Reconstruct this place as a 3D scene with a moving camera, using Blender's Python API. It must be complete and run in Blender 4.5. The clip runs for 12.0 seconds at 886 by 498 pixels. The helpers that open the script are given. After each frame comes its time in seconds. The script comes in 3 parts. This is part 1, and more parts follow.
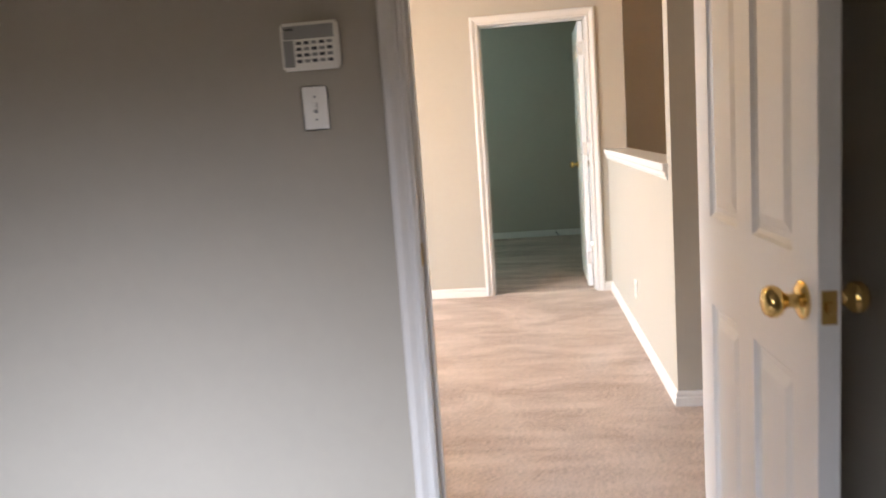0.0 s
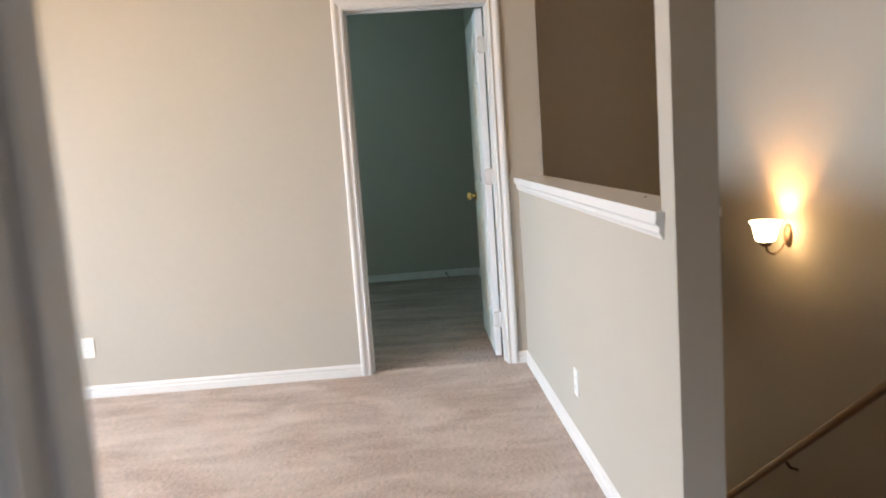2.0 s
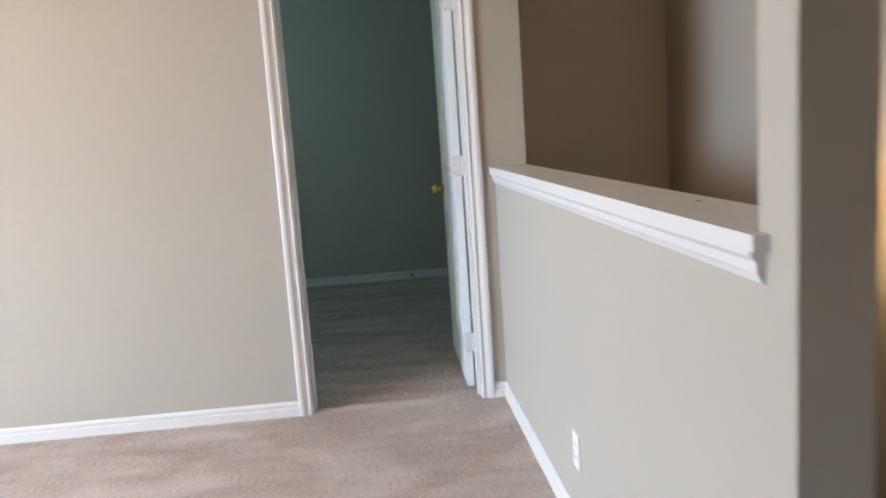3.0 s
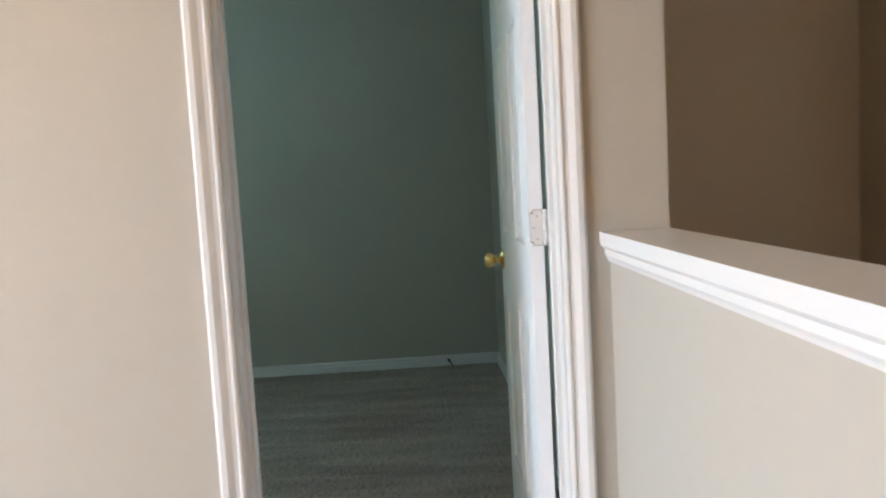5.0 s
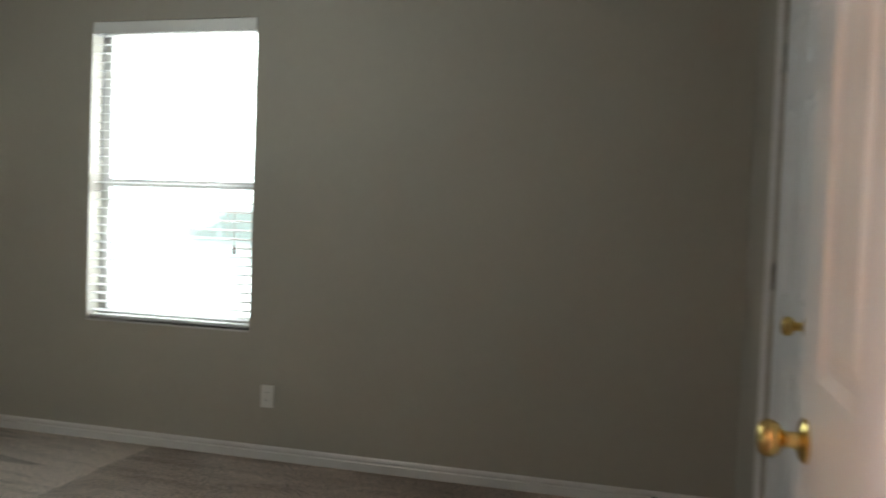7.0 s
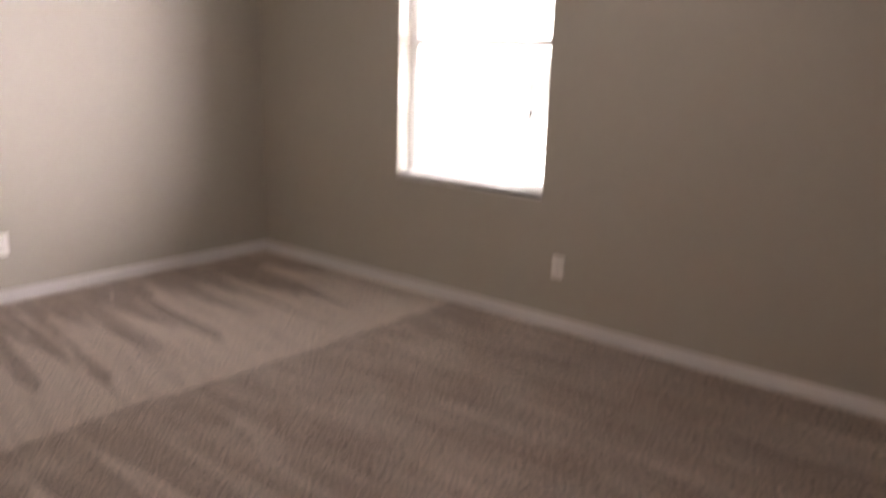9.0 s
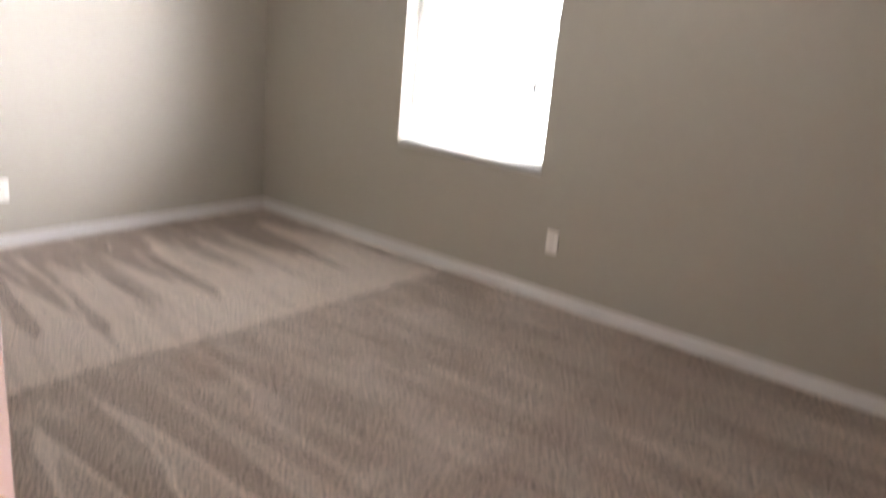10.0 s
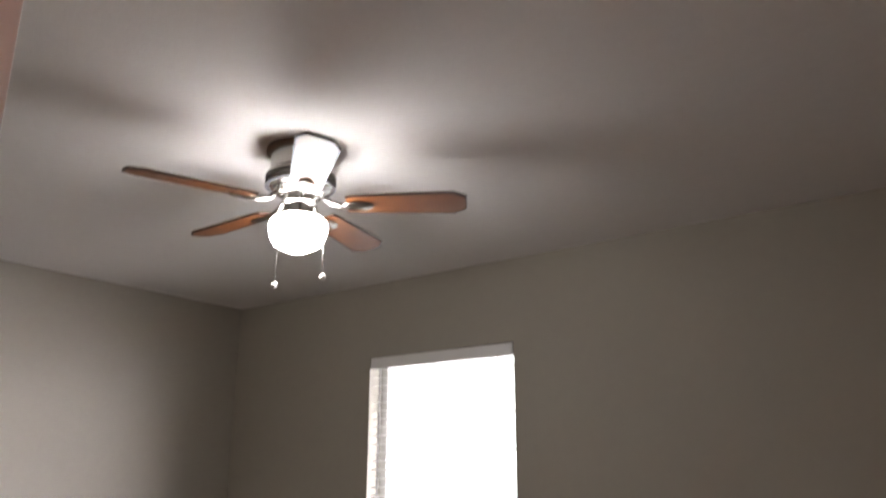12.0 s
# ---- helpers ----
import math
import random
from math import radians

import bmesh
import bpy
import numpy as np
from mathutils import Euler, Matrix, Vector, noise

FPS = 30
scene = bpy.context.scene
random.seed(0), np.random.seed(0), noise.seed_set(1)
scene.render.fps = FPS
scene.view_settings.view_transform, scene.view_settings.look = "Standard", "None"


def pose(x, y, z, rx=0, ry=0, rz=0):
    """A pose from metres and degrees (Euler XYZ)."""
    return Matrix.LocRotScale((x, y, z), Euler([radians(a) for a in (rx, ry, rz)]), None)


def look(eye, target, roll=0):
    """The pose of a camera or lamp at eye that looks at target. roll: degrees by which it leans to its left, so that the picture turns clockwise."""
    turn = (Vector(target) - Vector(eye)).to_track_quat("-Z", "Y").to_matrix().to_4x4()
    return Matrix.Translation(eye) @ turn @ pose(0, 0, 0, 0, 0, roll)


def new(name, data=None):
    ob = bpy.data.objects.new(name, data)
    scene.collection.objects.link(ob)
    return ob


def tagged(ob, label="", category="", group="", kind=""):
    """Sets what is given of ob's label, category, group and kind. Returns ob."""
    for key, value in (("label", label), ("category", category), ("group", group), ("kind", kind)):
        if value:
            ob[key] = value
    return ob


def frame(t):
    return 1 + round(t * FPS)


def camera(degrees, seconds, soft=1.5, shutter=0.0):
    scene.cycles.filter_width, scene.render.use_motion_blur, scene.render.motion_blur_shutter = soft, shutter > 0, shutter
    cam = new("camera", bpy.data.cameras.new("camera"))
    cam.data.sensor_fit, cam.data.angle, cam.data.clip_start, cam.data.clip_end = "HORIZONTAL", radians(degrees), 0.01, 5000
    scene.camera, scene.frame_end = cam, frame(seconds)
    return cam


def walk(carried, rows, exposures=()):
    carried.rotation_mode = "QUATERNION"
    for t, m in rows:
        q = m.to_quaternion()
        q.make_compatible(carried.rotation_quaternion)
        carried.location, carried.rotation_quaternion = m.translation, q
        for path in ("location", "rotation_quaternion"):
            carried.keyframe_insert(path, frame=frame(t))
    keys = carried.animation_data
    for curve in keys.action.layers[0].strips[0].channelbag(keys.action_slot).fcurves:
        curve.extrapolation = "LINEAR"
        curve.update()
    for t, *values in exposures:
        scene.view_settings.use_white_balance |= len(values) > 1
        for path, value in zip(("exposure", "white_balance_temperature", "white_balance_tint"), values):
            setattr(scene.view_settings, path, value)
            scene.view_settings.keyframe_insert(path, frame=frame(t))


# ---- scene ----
cam = camera(59.6, 12.0, soft=1.8, shutter=0.7)
PATH = [
    (0, (-0.596, -5.904, 1.27), (-0.816, -3.938, 0.977), -4.2),
    (0.5, (-0.656, -5.536, 1.294), (-0.744, -3.558, 1.008), -4.1),
    (1, (-0.689, -5.139, 1.312), (-0.605, -3.153, 1.092), -5.6),
    (1.5, (-0.659, -4.752, 1.28), (-0.461, -2.778, 1.034), -3.8),
    (2, (-0.624, -4.348, 1.273), (-0.533, -2.367, 1.011), -4.0),
    (2.5, (-0.583, -3.908, 1.249), (-0.334, -1.943, 0.975), -4.6),
    (3, (-0.507, -3.459, 1.243), (-0.349, -1.488, 0.944), -3.9),
    (5, (-0.44, -1.832, 1.218), (-0.369, 0.159, 1.04), -3.2),
    (5.5, (-0.393, -1.427, 1.225), (-0.458, 0.566, 1.074), 0.0),
    (6, (-0.434, -1.004, 1.224), (-0.528, 0.99, 1.097), 1.2),
    (6.5, (-0.408, -0.643, 1.225), (-0.656, 1.341, 1.162), 2.2),
    (8.5, (-0.329, 0.017, 1.266), (-1.463, 1.648, 1.03), 1.3),
    (9, (-0.304, -0.011, 1.287), (-1.524, 1.5, 0.81), 1.8),
    (9.5, (-0.313, -0.045, 1.283), (-1.43, 1.381, 0.435), 4.8),
    (10, (-0.306, -0.079, 1.331), (-1.482, 1.435, 0.763), 5.2),
    (10.5, (-0.301, -0.082, 1.387), (-1.554, 1.462, 1.173), 3.2),
    (11, (-0.301, -0.096, 1.483), (-1.569, 1.45, 1.543), 1.6),
    (11.5, (-0.316, -0.092, 1.546), (-1.522, 1.456, 1.933), 0.7),
    (12, (-0.238, -0.109, 1.564), (-1.391, 1.424, 2.129), 0.1),
]
EXPOSURES = [
    (0.0, 0.32, 7700, 18), (0.5, 0.14, 7600, 20), (1.0, 0.0, 7700, 20), (1.5, -0.2, 7400, 15), (2.0, -0.18, 6650, 12), (2.5, -0.3, 6250, 10), (3.0, -0.3, 6150, 11),
    (5.0, -0.08, 6600, 13), (5.5, -0.05, 7200, 16), (6.0, 0.1, 7450, 19), (6.7, -0.08, 8500, 38),
    (8.3, 0.05, 9800, 69), (9.0, 0.4, 10300, 72), (9.5, 1.3, 9600, 66), (10.0, 1.05, 9300, 62), (10.5, -0.05, 9200, 64), (11.0, -0.4, 9400, 64), (11.5, -0.85, 9600, 64), (12.0, -0.4, 9600, 64),
]
walk(cam, [(t, look(eye, aim, roll)) for t, eye, aim, roll in PATH], EXPOSURES)

# ---- world and light ----
world = bpy.data.worlds.new("world")
world.use_nodes = True
scene.world = world
sky = world.node_tree.nodes.new("ShaderNodeTexSky")
sky.sky_type, sky.sun_disc = "NISHITA", False
sky.sun_elevation, sky.sun_rotation = radians(38), radians(200)
world.node_tree.nodes["Background"].inputs["Strength"].default_value = 0.1
world.node_tree.links.new(sky.outputs[0], world.node_tree.nodes["Background"].inputs["Color"])


def window_lamp(name, m, width, height, power, colour, spread=180):
    """Daylight added at a window; shines along the pose's -z."""
    data = bpy.data.lights.new(name, "AREA")
    data.shape, data.size, data.size_y, data.energy, data.color = "RECTANGLE", width, height, power, colour
    data.spread = radians(spread)
    ob = new(name, data)
    ob.matrix_world = m
    return ob


SUN = bpy.data.lights.new("sun", "SUN")
SUN.energy, SUN.angle, SUN.color = 0.6, radians(20), (1.0, 0.95, 0.88)
new("sun", SUN).matrix_world = look((0, 0, 30), (4, 6, 0))

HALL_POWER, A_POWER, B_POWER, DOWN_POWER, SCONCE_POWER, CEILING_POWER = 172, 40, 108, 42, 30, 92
window_lamp("hall_daylight", look((-5.04, -2.2, 1.35), (-1.0, -1.0, -0.4)), 1.9, 1.6, HALL_POWER, (0.68, 0.83, 1.0), 104)
window_lamp("room_a_daylight", look((-1.9, -6.95, 1.15), (-1.6, -3.9, -0.75)), 1.7, 1.2, A_POWER, (0.58, 0.75, 1.0), 64)
# Added outside the window, angled to throw a bright patch on the west wall.
window_lamp("room_b_daylight", look((-1.5, 4.35, 1.65), (-4.39, 1.4, 1.4)), 1.4, 1.3, B_POWER, (0.47, 0.86, 1.0), 88)
# Unseen source, added in orange for the warm light coming up the stairs.
window_lamp("downstairs_warm_light", look((1.0, 3.52, -1.5), (1.0, 0, -1.7)), 0.9, 1.2, DOWN_POWER, (1.0, 0.59, 0.24))


# ---- materials ----
def material(name, colour, rough=0.6, metal=0.0, vary=0.06, grain=40.0, bump=0.0, bump_scale=200.0, coarse=1.4, coat=0.0):
    """A painted or plain surface: colour varied at two scales, with fine relief."""
    m = bpy.data.materials.new(name)
    m.use_nodes = True
    n, l = m.node_tree.nodes, m.node_tree.links
    b = n["Principled BSDF"]
    b.inputs["Roughness"].default_value, b.inputs["Metallic"].default_value = rough, metal
    b.inputs["Coat Weight"].default_value = coat
    tc = n.new("ShaderNodeTexCoord")
    big, small = n.new("ShaderNodeTexNoise"), n.new("ShaderNodeTexNoise")
    big.inputs["Scale"].default_value, small.inputs["Scale"].default_value = coarse, grain
    big.inputs["Detail"].default_value, small.inputs["Detail"].default_value = 3, 4
    for t in (big, small):
        l.new(tc.outputs["Object"], t.inputs["Vector"])
    add = n.new("ShaderNodeMath")
    add.operation = "ADD"
    l.new(big.outputs["Fac"], add.inputs[0])
    l.new(small.outputs["Fac"], add.inputs[1])
    ramp = n.new("ShaderNodeMapRange")
    ramp.inputs["From Min"].default_value, ramp.inputs["From Max"].default_value = 0.6, 1.4
    ramp.inputs["To Min"].default_value, ramp.inputs["To Max"].default_value = 1 - vary, 1 + vary
    l.new(add.outputs[0], ramp.inputs["Value"])
    mul = n.new("ShaderNodeVectorMath")
    mul.operation = "SCALE"
    mul.inputs[0].default_value = colour
    l.new(ramp.outputs[0], mul.inputs["Scale"])
    l.new(mul.outputs[0], b.inputs["Base Color"])
    rr = n.new("ShaderNodeMapRange")
    rr.inputs["To Min"].default_value, rr.inputs["To Max"].default_value = max(rough - 0.06, 0.02), min(rough + 0.08, 1)
    l.new(small.outputs["Fac"], rr.inputs["Value"])
    l.new(rr.outputs[0], b.inputs["Roughness"])
    if bump:
        t = n.new("ShaderNodeTexNoise")
        t.inputs["Scale"].default_value, t.inputs["Detail"].default_value = bump_scale, 3
        l.new(tc.outputs["Object"], t.inputs["Vector"])
        bp = n.new("ShaderNodeBump")
        bp.inputs["Strength"].default_value, bp.inputs["Distance"].default_value = bump, 0.004
        l.new(t.outputs["Fac"], bp.inputs["Height"])
        l.new(bp.outputs[0], b.inputs["Normal"])
    return m


def carpet_material(name, base, light, bands=(), mottle=0.35, tufted=1.0, streaked=0.75):
    """Cut-pile carpet with tuft rows along x. bands: (x where the vacuum's wedges start, x where they end); the pile lies lighter inside a wedge."""
    m = bpy.data.materials.new(name)
    m.use_nodes = True
    n, l = m.node_tree.nodes, m.node_tree.links
    b = n["Principled BSDF"]
    b.inputs["Roughness"].default_value = 0.95
    b.inputs["Sheen Weight"].default_value, b.inputs["Sheen Roughness"].default_value = 0.15, 0.6
    b.inputs["Specular IOR Level"].default_value = 0.1
    geo = n.new("ShaderNodeNewGeometry")
    pos = geo.outputs["Position"]

    def mapped(scale):
        mp = n.new("ShaderNodeMapping")
        mp.inputs["Scale"].default_value = scale
        l.new(pos, mp.inputs["Vector"])
        return mp.outputs[0]

    def noise_at(vec, scale, detail, dist=0.0):
        t = n.new("ShaderNodeTexNoise")
        t.inputs["Scale"].default_value, t.inputs["Detail"].default_value, t.inputs["Distortion"].default_value = scale, detail, dist
        l.new(vec, t.inputs["Vector"])
        return t.outputs["Fac"]

    def ranged(v, a, c, lo, hi, smooth=False):
        r = n.new("ShaderNodeMapRange")
        r.interpolation_type = "SMOOTHSTEP" if smooth else "LINEAR"
        r.inputs["From Min"].default_value, r.inputs["From Max"].default_value = a, c
        r.inputs["To Min"].default_value, r.inputs["To Max"].default_value = lo, hi
        l.new(v, r.inputs["Value"])
        return r.outputs[0]

    def calc(op, a, c=0.0, d=None):
        t = n.new("ShaderNodeMath")
        t.operation = op
        for k, v in enumerate((a, c) if d is None else (a, c, d)):
            if isinstance(v, (int, float)):
                t.inputs[k].default_value = v
            else:
                l.new(v, t.inputs[k])
        return t.outputs[0]

    sep = n.new("ShaderNodeSeparateXYZ")
    l.new(pos, sep.inputs[0])
    x, y = sep.outputs["X"], sep.outputs["Y"]
    wob = noise_at(mapped((1, 1, 1)), 1.1, 3)
    wob2 = noise_at(mapped((0.9, 9.0, 1)), 1.0, 3, 0.0)
    patches = noise_at(mapped((1.1, 2.0, 1)), 1.7, 6, 0.9)
    streaks = noise_at(mapped((2.0, 16.0, 1)), 1.0, 4, 0.5)
    lie = calc("ADD", ranged(patches, 0.38, 0.66, 0, mottle), ranged(streaks, 0.40, 0.64, 0, mottle * streaked))
    uneven = noise_at(mapped((0.12, 2.6, 1)), 1.0, 2)
    for x0, x1, period, shift, weight, lined, fade in bands:
        # wedges that open towards x1, and a clean edge there
        xs = calc("ADD", x, ranged(wob, 0.3, 0.7, -0.06, 0.06))
        along = ranged(xs, x0, x1, 0, 1)
        yy = calc("ADD", calc("ADD", y, shift), calc("ADD", ranged(wob, 0.3, 0.7, -0.035, 0.035), calc("ADD", calc("MULTIPLY", x, 0.06), ranged(uneven, 0.3, 0.7, -0.07, 0.07))))
        tri = calc("DIVIDE", calc("PINGPONG", yy, period / 2), period / 2)
        edge = calc("SUBTRACT", calc("ADD", calc("MULTIPLY", along, 0.66 if lined else 1.2), ranged(wob2, 0.3, 0.7, -0.09 if lined else -0.20, 0.09 if lined else 0.20)), tri)
        wedge = ranged(edge, -0.04, 0.07, 0, 1, True)
        tri2 = calc("DIVIDE", calc("PINGPONG", calc("ADD", yy, calc("MULTIPLY", x, 0.11)), period * 0.19), period * 0.19)
        streak = ranged(calc("SUBTRACT", calc("ADD", calc("MULTIPLY", along, 0.8), ranged(wob2, 0.3, 0.7, -0.45, 0.35)), tri2), -0.05, 0.12, 0, 1, True)
        body = calc("ADD", calc("MULTIPLY", wedge, 0.42), calc("MULTIPLY", streak, 0.38))
        if lined:
            # only the wedges' rims catch the light, which is put into the colour
            rim = ranged(calc("ABSOLUTE", edge), 0.02, 0.10, 1, 0, True)
            # thin dark line at x1: shadow of the pile's step, painted in
            end = ranged(calc("ABSOLUTE", calc("SUBTRACT", xs, x1 - 0.02)), 0.004, 0.016, 1, 0, True)
            body = calc("SUBTRACT", calc("ADD", calc("MULTIPLY", rim, 0.62), calc("MULTIPLY", wedge, 0.30)), calc("MULTIPLY", end, 0.5))
        inside = calc("MULTIPLY", ranged(xs, x0 - 0.05, x0 + 0.05, 0, 1, True), ranged(xs, x1 - 0.02, x1 + 0.015, 1, 0, True))
        if fade:
            inside = calc("MULTIPLY", inside, ranged(calc("ADD", y, ranged(wob, 0.3, 0.7, -0.2, 0.2)), fade[0], fade[1], 1.0, 0.12, True))
        lie = calc("ADD", calc("MULTIPLY", lie, calc("SUBTRACT", 1.0, calc("MULTIPLY", inside, 0.5))), calc("MULTIPLY", calc("MULTIPLY", body, inside), weight))
    rows = noise_at(mapped((60, 250, 60)), 1.0, 2, 0.25)
    tuft = noise_at(mapped((0.6, 1, 1)), 300, 2)
    fine = noise_at(mapped((1, 1, 1)), 480, 2)
    mix = n.new("ShaderNodeMix")
    mix.data_type = "RGBA"
    mix.inputs["A"].default_value, mix.inputs["B"].default_value = (*base, 1), (*light, 1)
    l.new(lie, mix.inputs["Factor"])
    speck = calc("MULTIPLY", ranged(rows, 0.34, 0.60, 1 - 0.80 * tufted, 1 + 0.72 * tufted), calc("MULTIPLY", ranged(tuft, 0.3, 0.7, 0.82, 1.18), ranged(fine, 0.3, 0.7, 0.86, 1.14)))
    speck = calc("ADD", 1.0, calc("MULTIPLY", calc("SUBTRACT", speck, 1.0), ranged(lie, 0.2, 0.9, 1.0, 0.6)))
    sc = n.new("ShaderNodeVectorMath")
    sc.operation = "SCALE"
    l.new(mix.outputs["Result"], sc.inputs[0])
    l.new(speck, sc.inputs["Scale"])
    l.new(sc.outputs[0], b.inputs["Base Color"])
    bp = n.new("ShaderNodeBump")
    bp.inputs["Strength"].default_value, bp.inputs["Distance"].default_value = 0.9, 0.014 * tufted
    l.new(calc("ADD", calc("MULTIPLY", rows, 1.6), calc("ADD", tuft, fine)), bp.inputs["Height"])
    l.new(bp.outputs[0], b.inputs["Normal"])
    return m


def glow_material(name, colour, strength):
    m = bpy.data.materials.new(name)
    m.use_nodes = True
    b = m.node_tree.nodes["Principled BSDF"]
    b.inputs["Base Color"].default_value = (*colour, 1)
    b.inputs["Emission Color"].default_value = (*colour, 1)
    b.inputs["Emission Strength"].default_value = strength
    b.inputs["Roughness"].default_value = 0.4
    return m


def glass_material(name):
    m = bpy.data.materials.new(name)
    m.use_nodes = True
    b = m.node_tree.nodes["Principled BSDF"]
    b.inputs["Transmission Weight"].default_value, b.inputs["Roughness"].default_value = 1.0, 0.0
    b.inputs["IOR"].default_value = 1.45
    return m


PAINT = material("wall_paint", (0.386, 0.351, 0.299), rough=0.7, vary=0.03, grain=25, bump=0.10, bump_scale=90)
CEILING = material("ceiling_paint", (0.72, 0.70, 0.68), rough=0.85, vary=0.03, grain=30, bump=0.25, bump_scale=120)
TRIM = material("trim_paint", (0.62, 0.60, 0.58), rough=0.38, vary=0.03, grain=60, bump=0.03, bump_scale=60)
DOOR = material("door_paint", (0.73, 0.73, 0.735), rough=0.34, vary=0.025, grain=80, bump=0.05, bump_scale=160)
SEAM = material("dirty_paint_seam", (0.33, 0.25, 0.20), rough=0.7, vary=0.1, grain=90)
BRASS = material("polished_brass", (0.80, 0.56, 0.22), rough=0.16, metal=1.0, vary=0.05, grain=80)
NICKEL = material("brushed_nickel", (0.46, 0.44, 0.42), rough=0.24, metal=1.0, vary=0.05, grain=120)
BRONZE = material("aged_bronze", (0.11, 0.07, 0.045), rough=0.42, metal=0.6, vary=0.15, grain=60)
PLASTIC = material("ivory_plastic", (0.78, 0.76, 0.72), rough=0.35, vary=0.02, grain=90)
GREY_PLASTIC = material("grey_plastic", (0.25, 0.25, 0.25), rough=0.45, vary=0.04, grain=90)
DARK = material("dark_plastic", (0.05, 0.05, 0.055), rough=0.5, vary=0.1, grain=90)
BLADE = material("walnut_blade", (0.30, 0.085, 0.03), rough=0.42, vary=0.25, grain=14)
BLADE_EDGE = material("dark_walnut_edge", (0.06, 0.022, 0.012), rough=0.5, vary=0.2, grain=30)
RAIL = material("rail_wood", (0.22, 0.13, 0.07), rough=0.4, vary=0.2, grain=20)
VINYL = material("blind_vinyl", (0.82, 0.82, 0.80), rough=0.45, vary=0.02, grain=60)
GLASS = glass_material("pane_glass")
BULB = glow_material("lit_globe", (0.50, 0.92, 1.0), 86.0)
SHADE = glow_material("lit_shade", (1.0, 0.66, 0.31), 42.0)
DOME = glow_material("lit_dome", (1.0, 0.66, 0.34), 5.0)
CARPET_HALL = carpet_material("carpet_hall", (0.44, 0.33, 0.27), (0.69, 0.57, 0.50), mottle=0.75, tufted=0.5, streaked=0.28)
CARPET_B = carpet_material("carpet_room_b", (0.40, 0.287, 0.234), (0.80, 0.65, 0.567),
                           bands=((-4.25, -2.82, 0.27, 0.0, 1.6, 0, None), (-2.60, -1.57, 0.25, 0.1, 1.1, 1, (0.9, 1.9)), (-1.50, 0.2, 0.6, 0.2, 0.4, 0, None)), mottle=0.42, tufted=0.95)


# ---- mesh helpers ----
def box(bm, x0, x1, y0, y1, z0, z1):
    m = Matrix.Translation(((x0 + x1) / 2, (y0 + y1) / 2, (z0 + z1) / 2)) @ Matrix.Diagonal((x1 - x0, y1 - y0, z1 - z0, 1))
    return bmesh.ops.create_cube(bm, size=1, matrix=m)["verts"]


def softened(bm, width=0.003, segments=2):
    bmesh.ops.bevel(bm, geom=list(bm.edges), offset=width, segments=segments, affect="EDGES", clamp_overlap=True)
    return bm


def lathe(bm, profile, segments=32, m=Matrix()):
    """A profile of (radius, height) turned about z."""
    rings = []
    for r, z in profile:
        rings.append([bm.verts.new(m @ Vector((r * math.cos(2 * math.pi * i / segments), r * math.sin(2 * math.pi * i / segments), z))) for i in range(segments)])
    for a, c in zip(rings, rings[1:]):
        for i in range(segments):
            j = (i + 1) % segments
            bm.faces.new((a[i], a[j], c[j], c[i]))
    bm.faces.new(list(reversed(rings[0])))
    bm.faces.new(rings[-1])
    return bm


def prism(bm, profile, p0, p1, u, v, mitre0=0.0, mitre1=0.0):
    """A moulding: profile of (u, v) swept from p0 to p1, its ends cut on the slant by mitre * u."""
    p0, p1, u, v = (Vector(a) for a in (p0, p1, u, v))
    d = (p1 - p0).normalized()
    a = [bm.verts.new(p0 + u * x + v * y + d * (mitre0 * x)) for x, y in profile]
    c = [bm.verts.new(p1 + u * x + v * y + d * (mitre1 * x)) for x, y in profile]
    k = len(profile)
    for i in range(k):
        j = (i + 1) % k
        bm.faces.new((a[i], a[j], c[j], c[i]))
    bm.faces.new(list(reversed(a)))
    bm.faces.new(c)
    return bm


def tube(bm, points, radius, segments=10):
    """A round bar through the points."""
    rings = []
    pts = [Vector(p) for p in points]
    for i, p in enumerate(pts):
        d = (pts[min(i + 1, len(pts) - 1)] - pts[max(i - 1, 0)]).normalized()
        q = d.to_track_quat("Z", "Y")
        rings.append([bm.verts.new(p + q @ Vector((radius * math.cos(2 * math.pi * k / segments), radius * math.sin(2 * math.pi * k / segments), 0))) for k in range(segments)])
    for a, c in zip(rings, rings[1:]):
        for i in range(segments):
            j = (i + 1) % segments
            bm.faces.new((a[i], a[j], c[j], c[i]))
    bm.faces.new(list(reversed(rings[0])))
    bm.faces.new(rings[-1])
    return bm


def linked(name, bm, mat, smooth=False):
    bmesh.ops.recalc_face_normals(bm, faces=bm.faces)
    me = bpy.data.meshes.new(name)
    bm.to_mesh(me)
    bm.free()
    me.materials.append(mat)
    if smooth:
        me.shade_smooth()
        me.set_sharp_from_angle(angle=radians(40))
    return new(name, me)


def part(name, bm, mat, parent, label="", smooth=True):
    ob = linked(name, bm, mat, smooth)
    ob.parent = parent
    if label:
        ob["label"] = label
    return ob


def structure(name, bm, mat, label, category, smooth=False):
    return tagged(linked(name, bm, mat, smooth), label, category, kind="structure")


def boxes(*items):
    bm = bmesh.new()
    for it in items:
        box(bm, *it)
    return bm


def empty(name, m, label, category, group="", kind=""):
    ob = new(name)
    ob.empty_display_size = 0.1
    ob.matrix_world = m
    return tagged(ob, label, category, group, kind)


